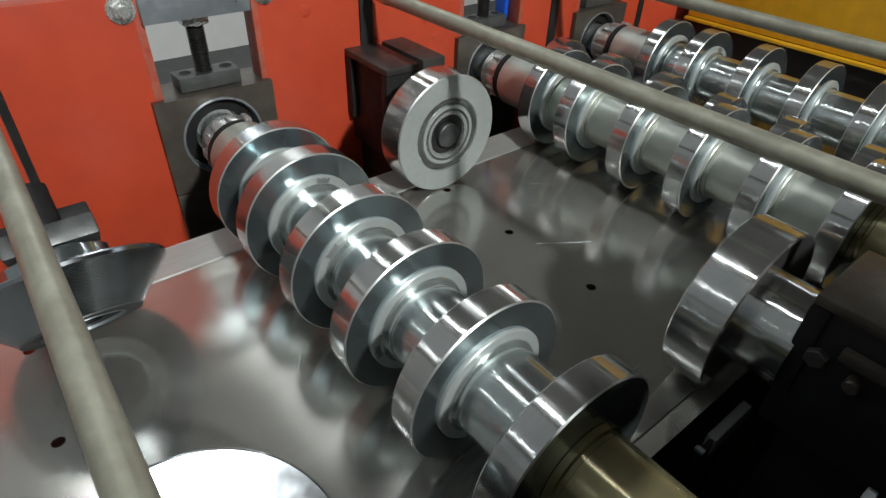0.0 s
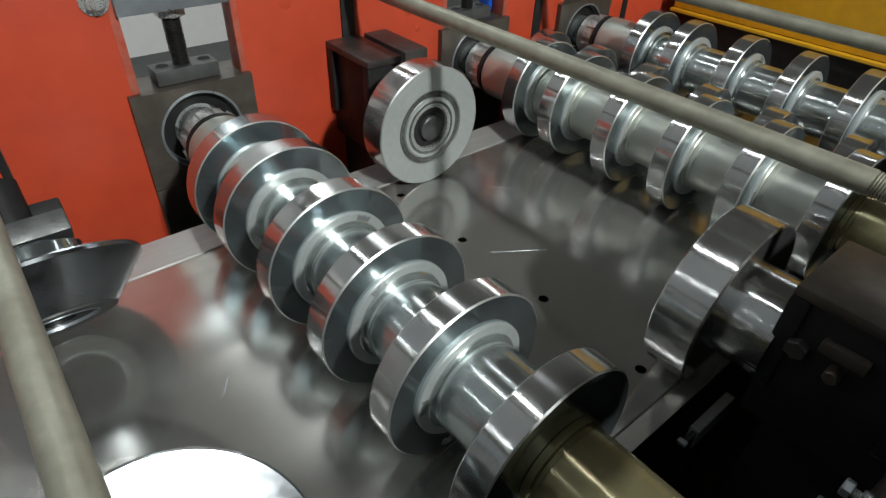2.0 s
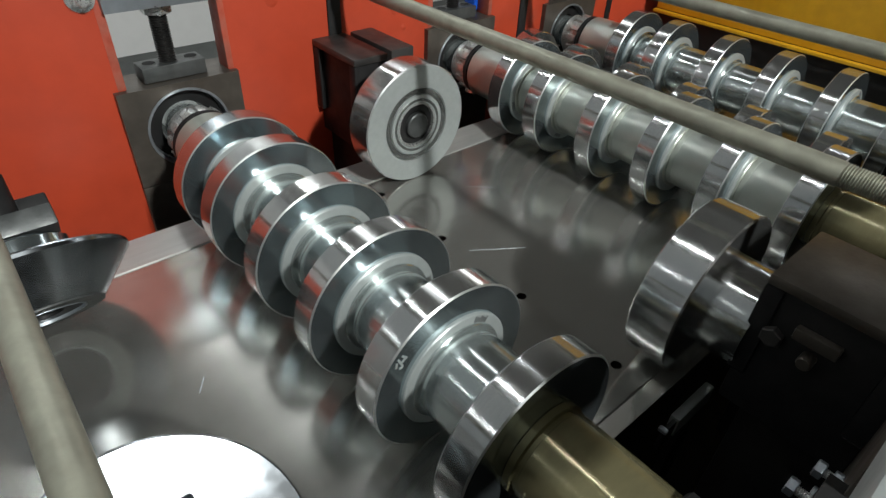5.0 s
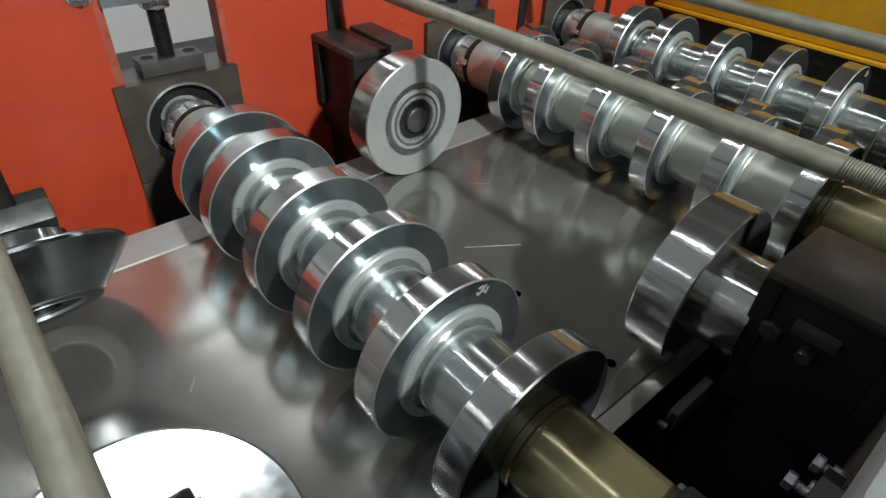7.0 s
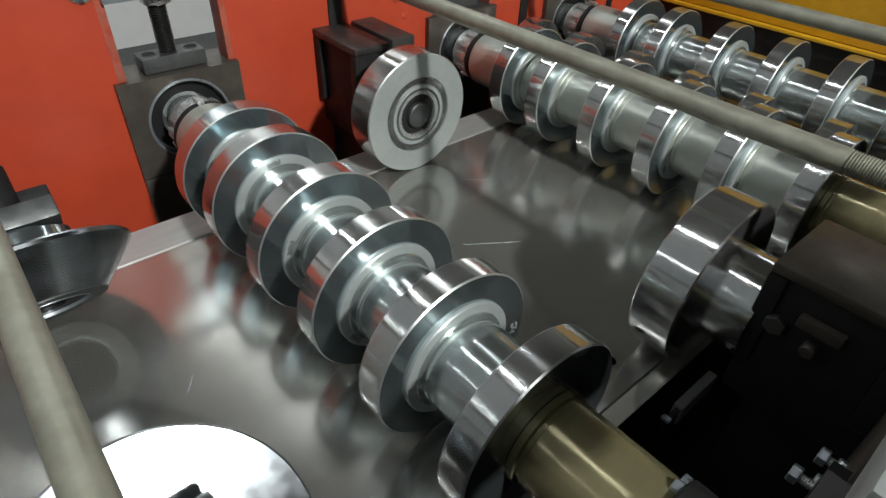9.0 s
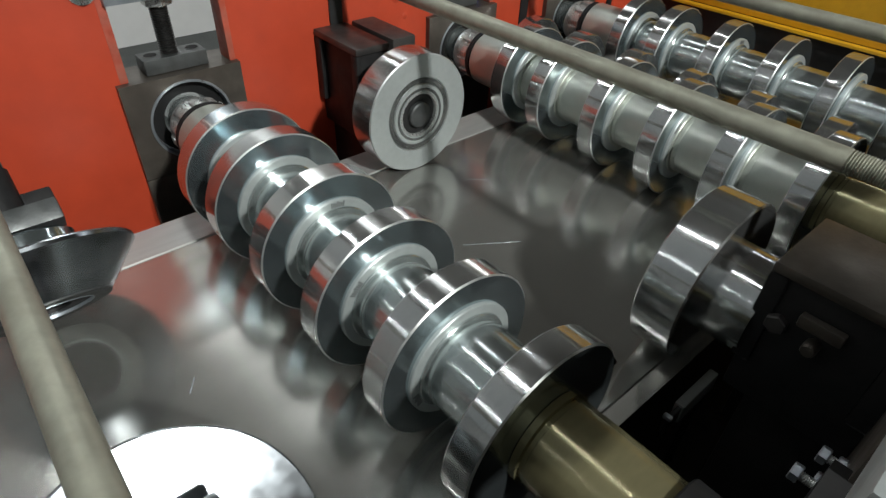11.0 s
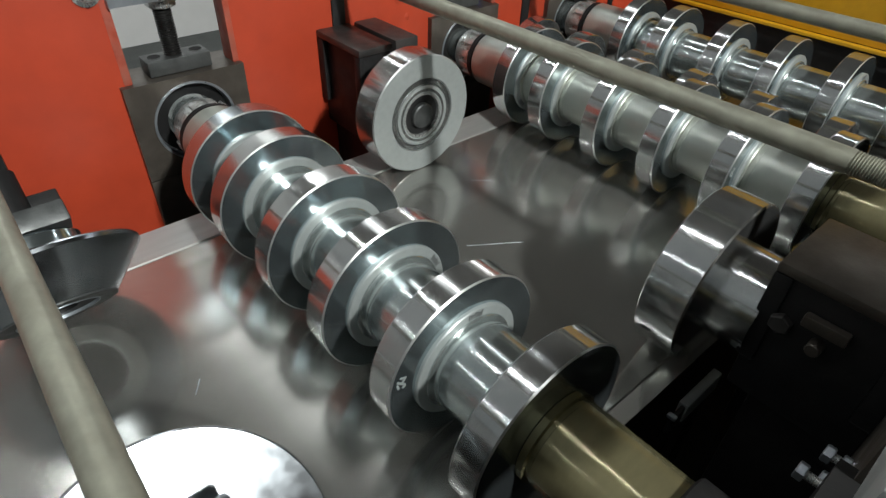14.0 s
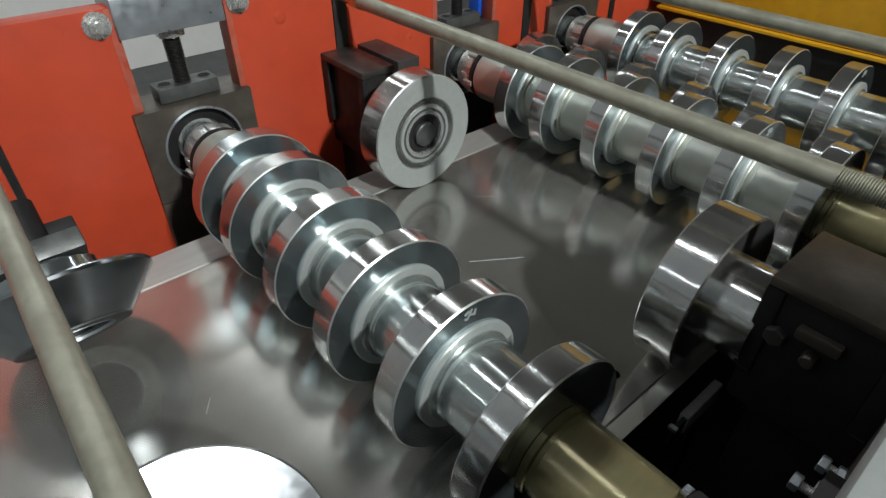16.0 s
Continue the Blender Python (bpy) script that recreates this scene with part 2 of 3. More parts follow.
def ceiling_light(x, y, w, l):
    # the wide housings belong to the added fill lights
    ob = empty("ceiling_light", pose(x, y, LAMP_Z + 0.01), "long white strip lamp housing under the hall ceiling" if w < 0.5 else "unseen white panel added under the ceiling for fill light", "ceiling light", "ceiling lights")
    part("housing", box(-w / 2 - 0.005, w / 2 + 0.005, -l / 2 - 0.005, l / 2 + 0.005, 0.0 if w > 0.5 else -0.006, 0.09, 0.002), WHITE, ob)
    return ob


for lx, ly, lw, ll, watts in LAMPS:
    ceiling_light(lx, ly, lw, ll)
spot_case = empty("stand_light", look(SPOT_AT, (0.5, 0.4, 0.0)), "white square stand light hanging from the hall ceiling", "spotlight")
part("housing", box(-0.14, 0.14, -0.14, 0.14, 0.006, 0.09, 0.008), WHITE, spot_case)
part("stem", box(-0.012, 0.012, 0.0, 0.024, 0.09, 0.16, 0.003), WHITE, spot_case)
# housing of the added streak lamp
wall_case = empty("wall_light", pose(6.0, 4.3, 1.5), "unseen strip lamp added on the partition for a roller streak", "wall light")
part("housing", box(-1.65, 1.65, -0.03, 0.0, -0.08, 0.08, 0.006), WHITE, wall_case)

# ---- machine bed ----
# added block: its black stands in for the shade below the sheet
tagged(part("machine_bed", box(-3.0, 2.6, -0.08, 0.95, -0.9, -0.2, 0.01), BLACK), "black machine bed added to keep gaps below the sheet dark", "machine bed", kind="structure")

# ---- moving sheet ----
HOLES_Y = [0.19, 0.345, 0.511, 0.668]


def steel_sheet():
    bm = bmesh.new()
    rows = [0.565 + 0.635 * k for k in range(-4, 3)]
    h, r = 0.02, 0.0068

    def quad(x0, x1, y0, y1):
        bm.faces.new([bm.verts.new((x, y, 0)) for x, y in ((x0, y0), (x1, y0), (x1, y1), (x0, y1))])

    x = -2.6
    y_lo, y_hi = 2 * MID - 0.708, 0.708
    for row in rows + [None]:
        end = 2.45 if row is None else row - h
        quad(x, end, y_lo, y_hi)
        if row is None:
            break
        y = y_lo
        for hy in HOLES_Y:
            quad(row - h, row + h, y, hy - h)
            ring = [bm.verts.new((row + r * math.cos(math.pi * k / 12), hy + r * math.sin(math.pi * k / 12), 0)) for k in range(24)]
            lip = [bm.verts.new((v.co.x, v.co.y, -0.0014)) for v in ring]
            square = []
            for k in range(24):
                a = math.pi * k / 12
                c, s2 = math.cos(a), math.sin(a)
                q = h / max(abs(c), abs(s2))
                square.append(bm.verts.new((row + q * c, hy + q * s2, 0)))
            for k in range(24):
                n = (k + 1) % 24
                bm.faces.new((ring[k], square[k], square[n], ring[n]))
                bm.faces.new((ring[n], lip[n], lip[k], ring[k]))
            y = hy + h
        quad(row - h, row + h, y, y_hi)
        x = row + h
    strips = []
    for s in (1, -1):
        strip = bmesh.new()
        prof = [(0.708, 0), (0.709, 0.0022), (0.7115, 0.0022), (0.713, 0.0004)] + ([(0.7605, 0.0125), (0.7605, 0.0105)] if s == 1 else [(0.736, 0.008), (0.736, 0.006)])
        for (ya, za), (yb, zb) in zip(prof, prof[1:]):
            strip.faces.new([strip.verts.new(c) for c in ((-2.6, side(ya, s), za), (2.45, side(ya, s), za), (2.45, side(yb, s), zb), (-2.6, side(yb, s), zb))])
        strips.append(strip)
    bmesh.ops.remove_doubles(bm, verts=bm.verts, dist=1e-6)
    bmesh.ops.recalc_face_normals(bm, faces=bm.faces)
    if sum(f.normal.z for f in bm.faces) < 0:
        bmesh.ops.reverse_faces(bm, faces=bm.faces[:])
    ob = part("steel_sheet", bm, SHEET)
    for strip in strips:
        part("edge_strip", strip, STRIP if strip is strips[0] else SHEET, ob, "matte raised edge strip")
    return tagged(ob, "wide bare steel sheet with punched holes, fed under the rollers", "steel sheet")


SHEET_OB = steel_sheet()
for (ax, ay), (bx, by), w in (((0.578, 0.463), (0.65, 0.417), 0.0009), ((0.47, 0.22), (0.5, 0.212), 0.0006), ((0.70, 0.60), (0.735, 0.57), 0.0005), ((0.18, 0.47), (0.168, 0.452), 0.0008)):
    d = Vector((bx - ax, by - ay, 0))
    part("scratch", box(0, d.length, -w / 2, w / 2, 0.0, 0.00025, 0, m=Matrix.Translation((ax, ay, 0.0)) @ Matrix.Rotation(math.atan2(d.y, d.x), 4, "Z")), GALV, SHEET_OB, "fine bright scratch")


# ---- shafts with rollers ----
def roller_profile(y0, t=THICK, r=R):
    return [(0.046, y0), (r - 0.0015, y0), (r, y0 + 0.0015),
            (r, y0 + t - 0.0015), (r - 0.0015, y0 + t), (0.0645, y0 + t), (0.0645, y0 + t + 0.004), (0.046, y0 + t + 0.004)]


def top_shaft(xs, sleeve_mat):
    ob = empty("roller_shaft", pose(xs, 0, AXIS), "turning steel shaft with six polished disc rollers and sleeves", "roller shaft", "roller shafts")
    part("shaft", lathe([(0, -0.10), (0.036, -0.10), (0.036, 0.97), (0, 0.97)], 48, closed=False), ZINC, ob)
    ys = sorted(FACES)
    for y in ys:
        disc = part("roller", lathe(roller_profile(y), 96), CHROME, ob, "polished steel disc roller", FACE, RIM)
        if y > 0.2:
            part("hub_ring", lathe([(0.0535, y), (0.0535, y - 0.004), (0.0625, y - 0.004), (0.0635, y - 0.003), (0.0635, y)], 72), PALE, disc, "pale raised hub ring")
            part("hub_step", lathe([(0.047, y), (0.047, y - 0.0065), (0.0525, y - 0.0065), (0.0533, y - 0.0055), (0.0533, y)], 72), sleeve_mat, disc, "dull hub step round the shaft")
        bm = None
        for k in range(7 if y > 0.2 else 0):
            a = 1.1 + 0.045 * k
            bm = box(-0.0010, 0.0010, -0.0003, 0.0003, -0.0035, 0.0035 - 0.001 * (k % 3), 0, bm,
                     Matrix.Rotation(a + y * 9, 4, "Y") @ Matrix.Translation((0, y - 0.0041, 0.0578)))
        if bm is not None:
            part("stamp_mark", bm, STAMP_SHADE, disc)
        if abs(y - 0.25) < 0.001:
            bm = None
            for k, (ra, an, ln, tw) in enumerate(((0.081, 0.0, 0.012, 0.5), (0.079, 0.05, 0.007, 1.9), (0.084, -0.04, 0.006, 1.1), (0.082, 0.08, 0.005, 0.2), (0.077, -0.06, 0.004, 2.4))):
                bm = box(-0.0011, 0.0011, -0.0002, 0.0002, -ln / 2, ln / 2, 0, bm, Matrix.Rotation(SCUFF + an, 4, "Y") @ Matrix.Translation((0, y - 0.0002, ra)) @ Matrix.Rotation(tw, 4, "Y"))
            part("scuff", bm, PALE, disc, "pale scuff on the polished face")
    for a, b in zip(ys, ys[1:]):
        lo, hi = a + THICK + 0.004, b - 0.0065
        if hi - lo > 0.004:
            part("sleeve", lathe([(0.036, lo), (0.047, lo), (0.0485, lo + 0.002), (0.0485, hi - 0.009), (0.0478, hi - 0.0085), (0.0478, hi - 0.0072), (0.0485, hi - 0.0067), (0.0485, hi - 0.001), (0.0475, hi), (0.036, hi)], 72), sleeve_mat, ob, "zinc-plated spacer sleeve" if sleeve_mat is ZINC else "pale satin zinc spacer sleeve")
    part("end_sleeve", lathe([(0.036, 0.03), (0.043, 0.03), (0.044, 0.031), (0.044, 0.126), (0.0425, 0.127), (0.0425, 0.131), (0.0465, 0.132), (0.0465, 0.1385), (0.036, 0.1385)], 72), OLIVE, ob, "oily olive-tinted end sleeve")
    part("set_collar", lathe([(0.036, -0.03), (0.049, -0.03), (0.051, -0.028), (0.051, 0.028), (0.049, 0.03), (0.036, 0.03)], 64), BLACK, ob, "black set collar")
    for turn in (0.75, 1.35, 2.9, 4.9):
        part("bolt", hexagon(0.0075, 0.03, 0.037, m=Matrix.Rotation(turn, 4, "Y") @ Matrix.Translation((0, 0, 0.0425))), GALV, ob, "zinc hexagon bolt")
    far = max(FACES) + THICK
    part("collar", lathe([(0.036, far + 0.004), (0.052, far + 0.004), (0.053, far + 0.006), (0.053, far + 0.1), (0.05, far + 0.104), (0.036, far + 0.104)], 72), SATIN, ob)
    part("washer", lathe([(0.036, far + 0.106), (0.0515, far + 0.106), (0.0515, far + 0.115), (0.036, far + 0.115)], 48), BLACK, ob, "black lock washer")
    nut = part("lock_nut", lathe([(0.036, far + 0.117), (0.0435, far + 0.117), (0.0435, far + 0.160), (0.0425, far + 0.161), (0.036, far + 0.161)], 64), BOLT, ob, "bright castellated lock nut")
    tooth = box(-0.0068, 0.0068, far + 0.118, far + 0.143, 0.041, 0.0495, 0.0012)
    first = part("tooth", tooth, BOLT, nut)
    for k in range(1, 12):
        ob2 = new("tooth", first.data)
        ob2.parent = nut
        ob2.matrix_basis = Matrix.Rotation(k * math.pi / 6, 4, "Y")
    part("lock_tab", box(-0.005, 0.005, far + 0.106, far + 0.128, 0.047, 0.0565, 0.0008, m=Matrix.Rotation(0.35, 4, "Y")), BOLT, ob, "bent locking tab")
    return ob


SHAFTS = [top_shaft(STATIONS[0], ZINC), top_shaft(STATIONS[1], SATIN)]
SHAFTS.append(copy_thing(SHAFTS[0], pose(STATIONS[2], 0, AXIS)))


# ---- small rollers between the second and third shafts ----
def small_shaft():
    ob = empty("guide_shaft", pose(GUIDE_X, 0, GUIDE_R), "low shaft with steel guide rollers", "guide shaft")
    part("shaft", lathe([(0, 0.0), (0.022, 0.0), (0.022, 0.9), (0, 0.9)], 32, closed=False), ZINC, ob)
    for y in (0.06, 0.185, 0.31, 0.43, 0.555, 0.685, 0.81):
        r = GUIDE_R
        part("roller", lathe([(0.022, y + 0.034), (r - 0.0015, y + 0.034), (r, y + 0.0325), (r, y + 0.0015), (r - 0.0015, y), (0.042, y), (0.042, y + 0.004), (0.022, y + 0.004)], 72),
             CHROME, ob, "polished guide roller")
    return ob


GUIDE_X, GUIDE_R = 1.015, 0.072
GUIDE = small_shaft()


# ---- side walls, bearing blocks, screws ----
def bearing_block(xs, s):
    ob = empty("bearing_block", pose(xs, side(WALL, s), 0), "brown-black oiled steel bearing block in the side wall", "bearing block", "bearing blocks")
    m = Matrix.Translation((0, 0, AXIS)) if s == 1 else Matrix.Translation((0, 0, AXIS)) @ Matrix.Rotation(math.pi, 4, "Z")
    bm = bmesh.new()
    hw, zt, zb, r, seg = 0.094, 0.167 - AXIS, 0.011 - AXIS, 0.0655, 48
    rims = []
    for y in (0.0, 0.075):
        inner = [bm.verts.new((r * math.sin(2 * math.pi * k / seg), y, r * math.cos(2 * math.pi * k / seg))) for k in range(seg)]
        outer = []
        for k in range(seg):
            a = 2 * math.pi * k / seg
            dx, dz = math.sin(a), math.cos(a)
            q = min(hw / max(abs(dx), 1e-9), (zt / dz if dz > 1e-9 else 1e9), (zb / dz if dz < -1e-9 else 1e9))
            outer.append(bm.verts.new((q * dx, y, q * dz)))
        rims.append((inner, outer))
        for cx, cz in ((hw, zt), (-hw, zt), (hw, zb), (-hw, zb)):
            near = min(outer, key=lambda v: (v.co.x - cx) ** 2 + (v.co.z - cz) ** 2)
            near.co = Vector((cx, y, cz))
    (i0, o0), (i1, o1) = rims
    for k in range(seg):
        n = (k + 1) % seg
        bm.faces.new((i0[k], i0[n], o0[n], o0[k]))
        bm.faces.new((i1[k], o1[k], o1[n], i1[n]))
        bm.faces.new((i0[k], i1[k], i1[n], i0[n]))
        bm.faces.new((o0[k], o0[n], o1[n], o1[k]))
    bm.transform(m)
    # near blocks stand unlit: that shade is put into the black, here and below
    part("body", bm, BLOCK if s == 1 else BLACK, ob)
    part("bearing_ring", lathe([(0.0605, 0.004), (0.0618, -0.0012), (0.0655, -0.0012), (0.0655, 0.03), (0.0605, 0.03)], 72, m=m), GALV, ob, "worn steel bearing ring")
    part("bearing_shield", lathe([(0.040, 0.014), (0.0595, 0.014), (0.0595, 0.02), (0.040, 0.02)], 64, m=m), BLACK, ob, "black bearing shield")
    lower = box(-0.094, 0.094, 0.003, 0.08, -0.16 - AXIS, 0.008 - AXIS, 0.002, m=m)
    part("lower_block", lower, BLOCK if s == 1 else BLACK, ob)
    return ob


def screw_set(xs, s):
    y = 0.93
    ob = empty("adjusting_screw", pose(xs, side(y, s), 0.168), "black threaded adjusting screw with clamp plate on the bearing block", "adjusting screw", "adjusting screws")
    part("clamp_plate", box(-0.046, 0.05, -0.021, 0.019, 0.0, 0.023, 0.002), GREY, ob, "dark grey clamp plate")
    for dx in (-0.029, 0.035):
        # no real recess: the hole's shade is a flat near-black disc
        part("bolt_hole", lathe([(0, 0.0232), (0.0095, 0.0232), (0.0095, 0.0234), (0, 0.0234)], 32, m=Matrix.Translation((dx, 0, 0)) @ UP, closed=False), HOLE_SHADE, ob, "near-black disc painted as the shade in a bolt hole")
        part("hole_rim", lathe([(0.0095, 0.0228), (0.0095, 0.0237), (0.011, 0.0237), (0.011, 0.0228)], 32, m=Matrix.Translation((dx, 0, 0)) @ UP), GREY, ob)
    part("screw", thread(0.0135, 0.022, 0.14, 0.0035, m=UP), THREAD, ob)
    part("nut", hexagon(0.022, 0.093, 0.108, m=UP), BOLT, ob, "bright hexagon nut")
    return ob


def top_bar(xs, s):
    ob = empty("top_bar", pose(xs, side(0.93, s), 0.277), "galvanised steel bar across the side wall opening", "steel bar", "top bars")
    part("lock_nut", hexagon(0.021, 0.055, 0.07, m=(Matrix.Identity(4) if s == 1 else Matrix.Translation((0, 0.015, 0))) @ UP), BOLT, ob, "bright lock nut")
    # near bar: light on it put into paler steel, shape set for its shadow
    part("bar", box(-0.078, 0.078, -0.036 if s == 1 else 0.0, 0.045 if s == 1 else 0.0296, 0.0 if s == 1 else -0.008, 0.055, 0.003), GALV if s == 1 else PALE, ob)
    return ob


def wall_bolt(x, z, s):
    ob = empty("wall_bolt", pose(x, side(0.905, s), z) @ (Matrix.Identity(4) if s == 1 else Matrix.Rotation(math.pi, 4, "Z")), "bright hexagon bolt with washer on the red wall", "bolt", "wall bolts")
    part("washer", lathe([(0, -0.003), (0.0185, -0.003), (0.0185, 0.0), (0, 0.0)], 40, closed=False), BOLT, ob)
    part("head", hexagon(0.0135, -0.014, -0.003), BOLT, ob)
    part("stud", lathe([(0, -0.019), (0.0075, -0.019), (0.008, -0.018), (0.008, -0.012), (0, -0.012)], 24, closed=False), BOLT, ob)
    return ob


SLITS = [(0.001, 0.012), (0.549, 0.576), (1.044, 1.070), (1.378, 1.400)]
for s, tag in ((1, "north"), (-1, "south")):
    edges = [-0.62]
    cuts = sorted([(xs - 0.075, xs + 0.083) for xs in STATIONS] + SLITS)
    for a, b in cuts:
        edges += [a, b]
    edges.append(2.4)
    for i in range(0, len(edges), 2):
        a, b = edges[i], edges[i + 1]
        if b - a < 0.01:
            continue
        plate = part("side_plate", sbox(s, a, b, 0.905, 0.94, -0.25, 0.32, 0.002), RED if s == 1 else BLOCK)
        tagged(plate, "glossy red painted steel side plate of the machine" if s == 1 else "oiled dark steel side plate of the machine", "side plate", "side plates", "structure")
        for xs in STATIONS:
            if s == 1 and abs(b - (xs - 0.075)) < 1e-6:
                part("worn_edge", box(b - 0.011, b + 0.0006, 0.9044, 0.925, 0.168, 0.3185, 0.0004), EDGE, plate, "scuffed plate edge with paint worn off")
            if s == 1 and abs(a - (xs + 0.083)) < 1e-6:
                part("worn_edge", box(a - 0.0006, a + 0.009, 0.9044, 0.9395, 0.168, 0.3185, 0.0004), EDGE, plate, "scuffed plate edge with paint worn off")
    # a black strip fills each slit, slightly proud of the plates
    for a, b in SLITS:
        tagged(part("wall_strap", sbox(s, a + 0.0005, b - 0.0005, 0.9035, 0.94, -0.25, 0.32, 0.001), BLACK), "black strip filling the slit between two side plates", "strap", "straps", "structure")
    for xs in STATIONS:
        bearing_block(xs, s)
        top_bar(xs, s)
        if s == 1:
            screw_set(xs, s)
            wall_bolt(xs - 0.099, 0.3, s)
            wall_bolt(xs + 0.105, 0.3, s)


# ---- tie rods ----
def tie_rod(x, z, r=0.0116):
    ob = empty("tie_rod", pose(x, 0, z), "dull zinc-plated tie rod between the side walls", "tie rod", "tie rods")
    part("rod", lathe([(0, 0.085), (r - 0.0004, 0.085), (r, 0.087), (r, 0.852), (0, 0.852)], 48, closed=False), ROD, ob)
    part("threaded_end", thread(r - 0.0003, -0.06, 0.0855, 0.0024, 36), ROD, ob)
    part("fitting", hexagon(0.0145, 0.835, 0.86), BRASS, ob, "brass-coloured nut")
    part("fitting", lathe([(0, 0.86), (0.0105, 0.86), (0.0105, 0.905), (0, 0.905)], 32, closed=False), BRASS, ob)
    return ob


tie_rod(0.565, 0.282)
tie_rod(-0.013, 0.288, 0.0104)
tie_rod(1.045, 0.268)


# ---- side disc rollers on brackets ----
def side_roller(s):
    m = pose(BETWEEN[1], side(0.676, s), 0.1) @ (Matrix.Identity(4) if s == 1 else Matrix.Rotation(math.pi, 4, "Z"))
    ob = empty("side_roller", m, "polished steel side roller with turned rings on its face", "side roller", "side rollers")
    disc = lathe([(0.0385, 0.003), (0.0385, 0.0), (0.051, 0.0), (0.0525, 0.003), (0.062, 0.003), (0.0635, 0.0), (0.0982, 0.0), (0.1, 0.0018), (0.1, 0.0482), (0.0982, 0.05), (0.0385, 0.05)], 96)
    # near roller: the mirror finish stands in for shade on its face
    part("disc", disc, CHROME, ob, flat=PALE if s == 1 else CHROME, rim=RIM if s == 1 else CHROME)
    part("groove_ring", lathe([(0.053, 0.0012), (0.0615, 0.0012), (0.0615, 0.004), (0.053, 0.004)], 72), CHROME, ob, "darker polished groove ring")
    part("groove_ring", lathe([(0.041, -0.0004), (0.0455, -0.0004), (0.0455, 0.002), (0.041, 0.002)], 72), CHROME, ob, "darker polished groove ring")
    part("bearing_ring", lathe([(0.0345, 0.004), (0.0352, 0.0), (0.0378, 0.0), (0.0385, 0.004), (0.0385, 0.03), (0.0345, 0.03)], 64), BOLT, ob)
    part("shield", lathe([(0.02, 0.005), (0.026, 0.004), (0.0345, 0.006), (0.0345, 0.02), (0.02, 0.02)], 48), BLACK, ob)
    part("axle_cap", lathe([(0, -0.004), (0.019, -0.004), (0.021, -0.002), (0.021, 0.02), (0, 0.02)], 48, closed=False), GREY, ob, "dark round axle end")
    part("hub", lathe([(0.0, 0.05), (0.055, 0.05), (0.055, 0.1), (0.0, 0.1)], 64, closed=False), CHROME, ob)
    return ob


SIDE = [side_roller(1), side_roller(-1)]


def side_bracket(s):
    ob = empty("side_bracket", pose(BETWEEN[1], side(0.84, s), 0), "black oxide steel bracket blocks bolted to the side wall", "bracket", "side brackets")
    def b(x0, x1, y0, y1, z0, z1, name, bevel=0.003):
        ya, yb = sorted((side(y0, s) - side(0.84, s), side(y1, s) - side(0.84, s)))
        # light on the tops and shade on the fronts are put into the materials
        part(name, box(x0, x1, ya, yb, z0, z1, bevel), (WORN_LIT_OXIDE if s == 1 else BLOCK) if z1 == 0.19 else BLACK, ob)
    b(-0.055 if s == 1 else -0.048, 0.012 if s == 1 else 0.066, 0.772, 0.905, 0.178, 0.19, "top_plate")
    b(-0.055 if s == 1 else -0.048, -0.045, 0.772, 0.79, 0.066, 0.178, "front_web")
    b(-0.055 if s == 1 else -0.048, -0.045, 0.885, 0.905, 0.066, 0.178, "rear_web")
    b(-0.045, 0.012, 0.776, 0.905, 0.02, 0.178, "core")
    b(0.024, 0.072 if s == 1 else 0.064, 0.778, 0.905, -0.1, 0.19 if s == 1 else 0.178, "slide_block")
    b(-0.03, 0.06, 0.80, 0.905, -0.19, 0.02, "lower_block")
    if s == -1:
        side_on = Matrix.Rotation(radians(-90), 4, "Z")
        part("bolt", hexagon(0.011, -0.054, -0.045, m=Matrix.Translation((0, 0.043, 0.128)) @ side_on), WORN_LIT_OXIDE, ob, "worn black hexagon bolt")
        part("clamp_block", box(-0.056, -0.046, -0.012, 0.028, 0.142, 0.155, 0.002), BLOCK, ob, "dull steel clamp block")
        part("clamp_pin", lathe([(0, -0.06), (0.006, -0.06), (0.007, -0.058), (0.007, -0.045), (0, -0.045)], 24, m=Matrix.Translation((0, 0.008, 0.125)) @ side_on, closed=False), BLOCK, ob)
    return ob


side_bracket(1)
side_bracket(-1)


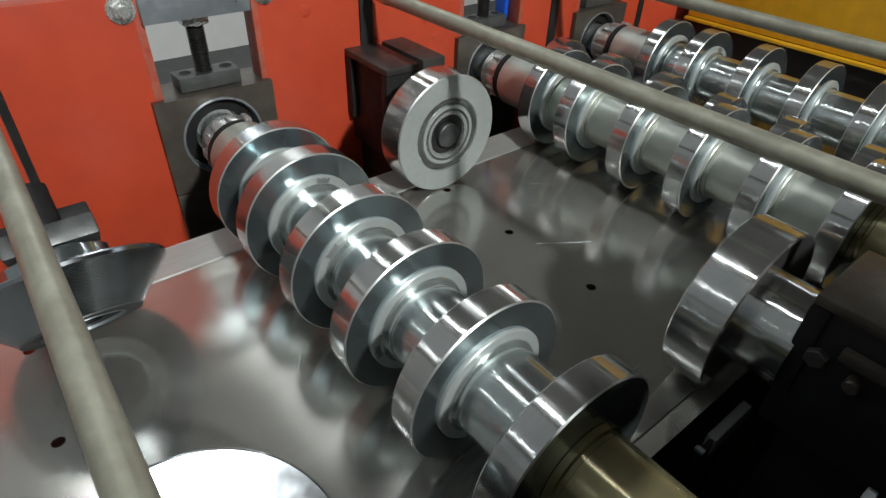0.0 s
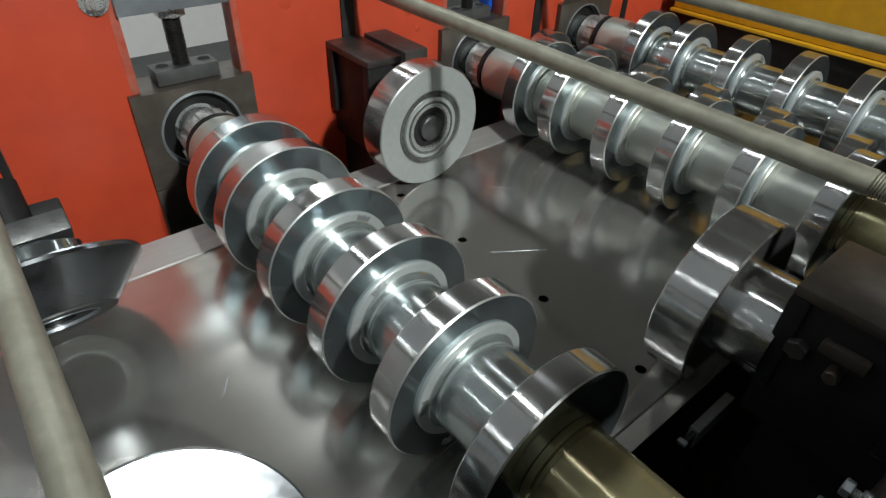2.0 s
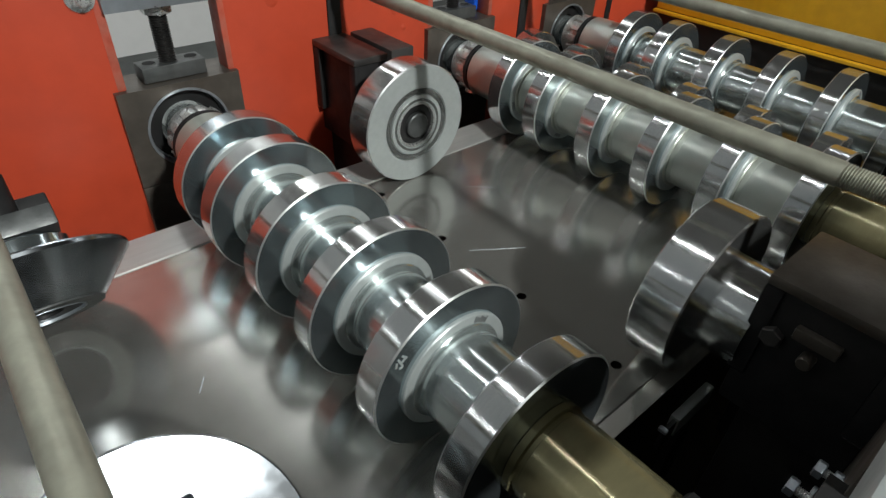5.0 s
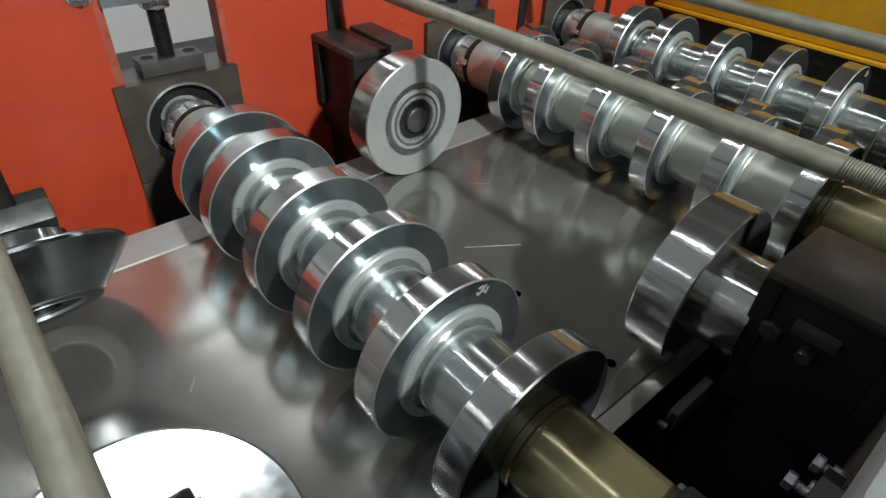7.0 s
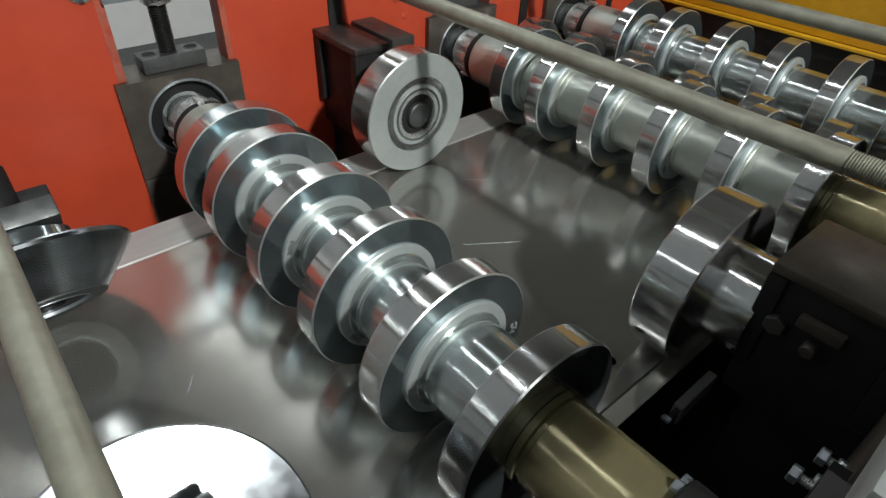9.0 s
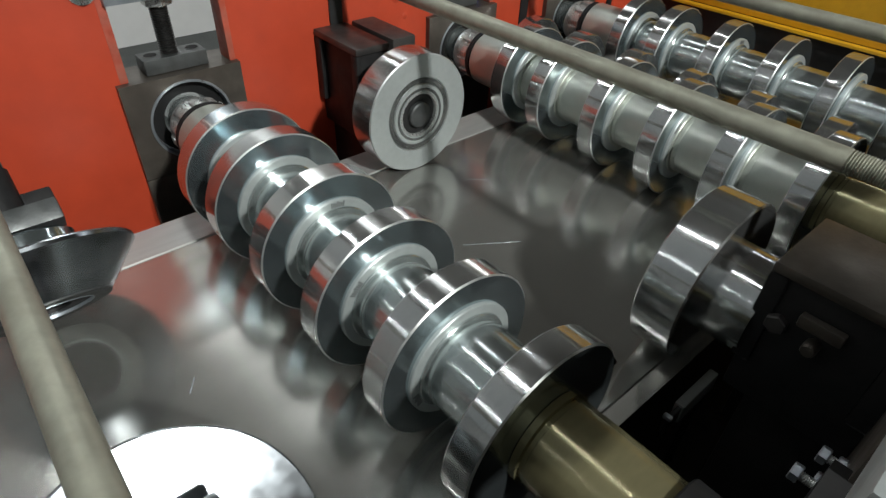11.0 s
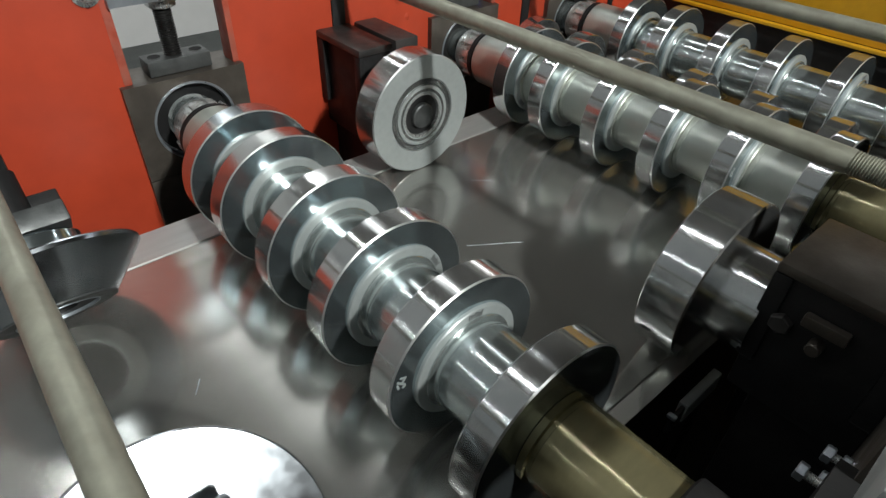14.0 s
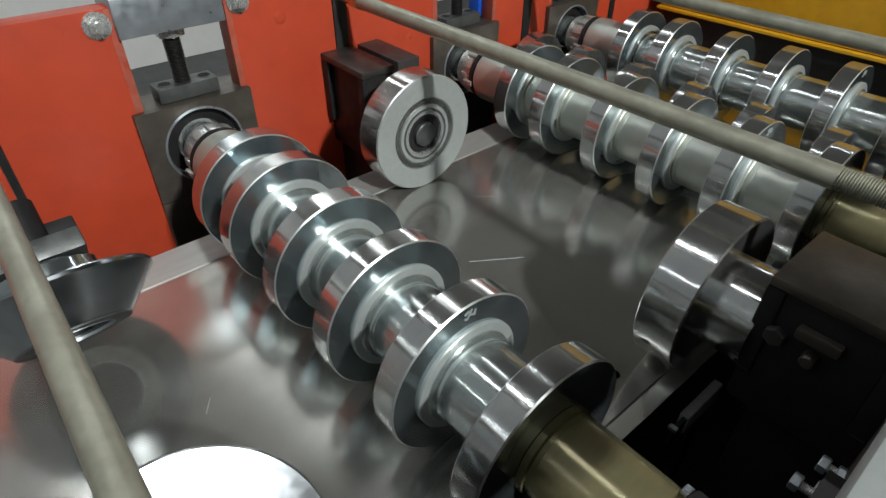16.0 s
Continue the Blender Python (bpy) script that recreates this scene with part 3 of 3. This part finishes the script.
# ---- cone rollers at 45 degrees ----
def cone_roller(s):
    tilt = radians(44.5)
    axis = Vector((0, -s * math.cos(tilt), -math.sin(tilt)))
    m = Matrix.Translation((BETWEEN[0], side(0.64, s), 0.086)) @ axis.to_track_quat("Y", "Z").to_matrix().to_4x4()
    ob = empty("cone_roller", m, "dark polished cone roller tilted over the sheet's edge", "cone roller", "cone rollers")
    rc = 0.108 if s == 1 else 0.105
    part("cone", lathe([(0.03, -0.006), (rc - 0.0015, -0.006), (rc, -0.004), (rc, 0.0), (0.064, 0.045), (0.062, 0.046), (0.044, 0.046), (0.043, 0.043), (0.03, 0.043)], 96), CONE, ob)
    # dark ring added so the front face does not mirror the bright sheet
    part("front_ring", lathe([(0.0435, 0.0475), (0.0625, 0.0475), (0.0625, 0.044), (0.0435, 0.044)], 72), GREY, ob, "dark grey ring added to cut the reflection on the front face")
    part("ring_edge", lathe([(0.0415, 0.044), (0.0415, 0.0482), (0.0428, 0.0482), (0.0428, 0.044)], 72), GALV, ob, "thin bright ring edge")
    # black ring filling the front recess
    part("seal", lathe([(0.02, 0.0445), (0.0435, 0.0445), (0.0435, 0.04), (0.02, 0.04)], 64), BLACK, ob, "black fill in the front recess of the cone")
    part("axle", lathe([(0, 0.04), (0.02, 0.04), (0.022, 0.038), (0.022, -0.12), (0, -0.12)], 40, closed=False), BLACK, ob)
    part("hub", lathe([(0.022, -0.006), (0.055, -0.006), (0.055, -0.032), (0.052, -0.035), (0.022, -0.035)], 72), FACE, ob, "bright steel hub")
    part("bracket", box(-0.05, 0.0425, -0.062, -0.037, -0.06, 0.05, 0.003), GREY, ob, "dark grey bracket block")
    part("rear_bracket", box(-0.052, 0.012, -0.09, -0.062, -0.03, 0.002, 0.003), BLACK, ob)
    part("stop_block", box(0.014, 0.04, -0.084, -0.062, -0.02, 0.006, 0.002), BLACK, ob)
    return ob


CONES = [cone_roller(1), cone_roller(-1)]

# ---- yellow feed unit upstream ----
feed = empty("feed_unit", pose(1.55, 0, 0), "yellow painted steel feed frame at the entry of the machine", "feed frame")
part("beam", box(0, 0.2, -0.3, 0.86, 0.112, 0.5, 0.004), YELLOW, feed)
part("lip", box(-0.016, 0.0, -0.3, 0.86, 0.104, 0.112, 0.002), YELLOW, feed, "yellow lower flange")
part("lower_panel", box(0.02, 0.2, -0.3, 0.86, -0.2, 0.10, 0.004), BLACK, feed)


# ---- small things ----
box_ob = empty("switch_box", pose(0.955, 0.952, 0.17), "small blue plastic switch box behind the side wall", "switch box")
part("case", box(-0.02, 0.02, -0.012, 0.02, 0.0, 0.06, 0.003), BLUE, box_ob)
part("knob", lathe([(0, -0.02), (0.007, -0.02), (0.008, -0.018), (0.008, -0.012), (0, -0.012)], 24, m=Matrix.Translation((0.008, 0, 0.02)), closed=False), RED, box_ob, "small red knob")


def edge_guide():
    ob = empty("edge_guide", pose(0.543, 0.110, -0.2), "grey steel edge guide standing on the machine bed", "edge guide")
    part("post", box(-0.02, 0.02, -0.005, 0.005, 0.0, 0.14, 0.001), BLACK, ob)
    part("rail", box(-0.04, 0.04, -0.006, 0.006, 0.14, 0.17, 0.002), PALE, ob)
    part("stop", box(-0.069, -0.04, -0.004, 0.002, 0.14, 0.168, 0.002), BLACK, ob)
    # the small glint beside the rail, made as a bright block
    part("stop_pin", box(-0.069, -0.062, -0.006, 0.005, 0.166, 0.172, 0.002), GALV, ob)
    return ob


edge_guide()


# shallow domes added to the plates to make their small glints
def paint_blister(x, z, r, plate):
    part("paint_blister", lathe([(0, -0.0016), (0.25 * r, -0.0015), (0.5 * r, -0.0012), (0.75 * r, -0.0006), (r, 0.0003)], 20, m=Matrix.Translation((x, 0.905, z)), closed=False), RED, plate, "shallow bump added to catch a glint on the red paint")


PLATES = [o for o in bpy.data.objects if o.name.startswith("side_plate")]
for bx, bz, br in ((0.448, 0.262, 0.012), (0.695, 0.214, 0.011), (0.715, 0.178, 0.007), (0.62, 0.262, 0.010), (0.43, 0.30, 0.006)):
    for o in PLATES:
        xs_of = [(o.matrix_world @ Vector(c)).x for c in o.bound_box]
        ys_of = [(o.matrix_world @ Vector(c)).y for c in o.bound_box]
        if min(ys_of) > 0.5 and min(xs_of) + br < bx < max(xs_of) - br:
            paint_blister(bx, bz, br, o)


def through_bolt(x, z, y0):
    ob = empty("through_bolt", pose(x, side(0.905, -1), z), "zinc hexagon bolt and nut through the dark side plate", "bolt", "through bolts")
    part("stud", thread(0.0045, 0.0, y0, 0.0016, 24), BOLT, ob)
    part("nut", hexagon(0.0085, 0.0, 0.007), GALV, ob)
    part("head", hexagon(0.0085, y0 - 0.003, y0 + 0.005), GALV, ob)
    return ob


through_bolt(0.412, 0.088, 0.0245)
through_bolt(0.44, 0.065, 0.008)
through_bolt(0.452, 0.083, 0.016)

# ---- what moves ----
FEED = [(0, 0), (0.5, 0.018), (1, 0.036), (1.5, 0.055), (2, 0.064), (2.5, 0.071), (3, 0.074), (4, 0.0745), (6.5, 0.084), (7.5, 0.088), (9, 0.094), (12, 0.097), (16, 0.099)]
SPIN = 37.5        # the driven shafts turn on, in degrees a second, while the sheet slips to a stop
TURNS = [(t, SPIN * t) for t in range(17)]


def motions():
    walk(SHEET_OB, [(t, pose(-d, 0, 0)) for t, d in FEED])
    for ob, xs in zip(SHAFTS, STATIONS):
        walk(ob, [(t, pose(xs, 0, AXIS, 0, a, 0)) for t, a in TURNS])
    walk(GUIDE, [(t, pose(GUIDE_X, 0, GUIDE_R, 0, a, 0)) for t, a in TURNS])
    walk(SIDE[0], [(t, pose(BETWEEN[1], side(0.676, 1), 0.1, 0, math.degrees(d / 0.1), 0)) for t, d in FEED])
    walk(SIDE[1], [(t, pose(BETWEEN[1], side(0.676, -1), 0.1) @ pose(0, 0, 0, 0, 0, 180) @ pose(0, 0, 0, 0, -math.degrees(d / 0.1), 0)) for t, d in FEED])


motions()
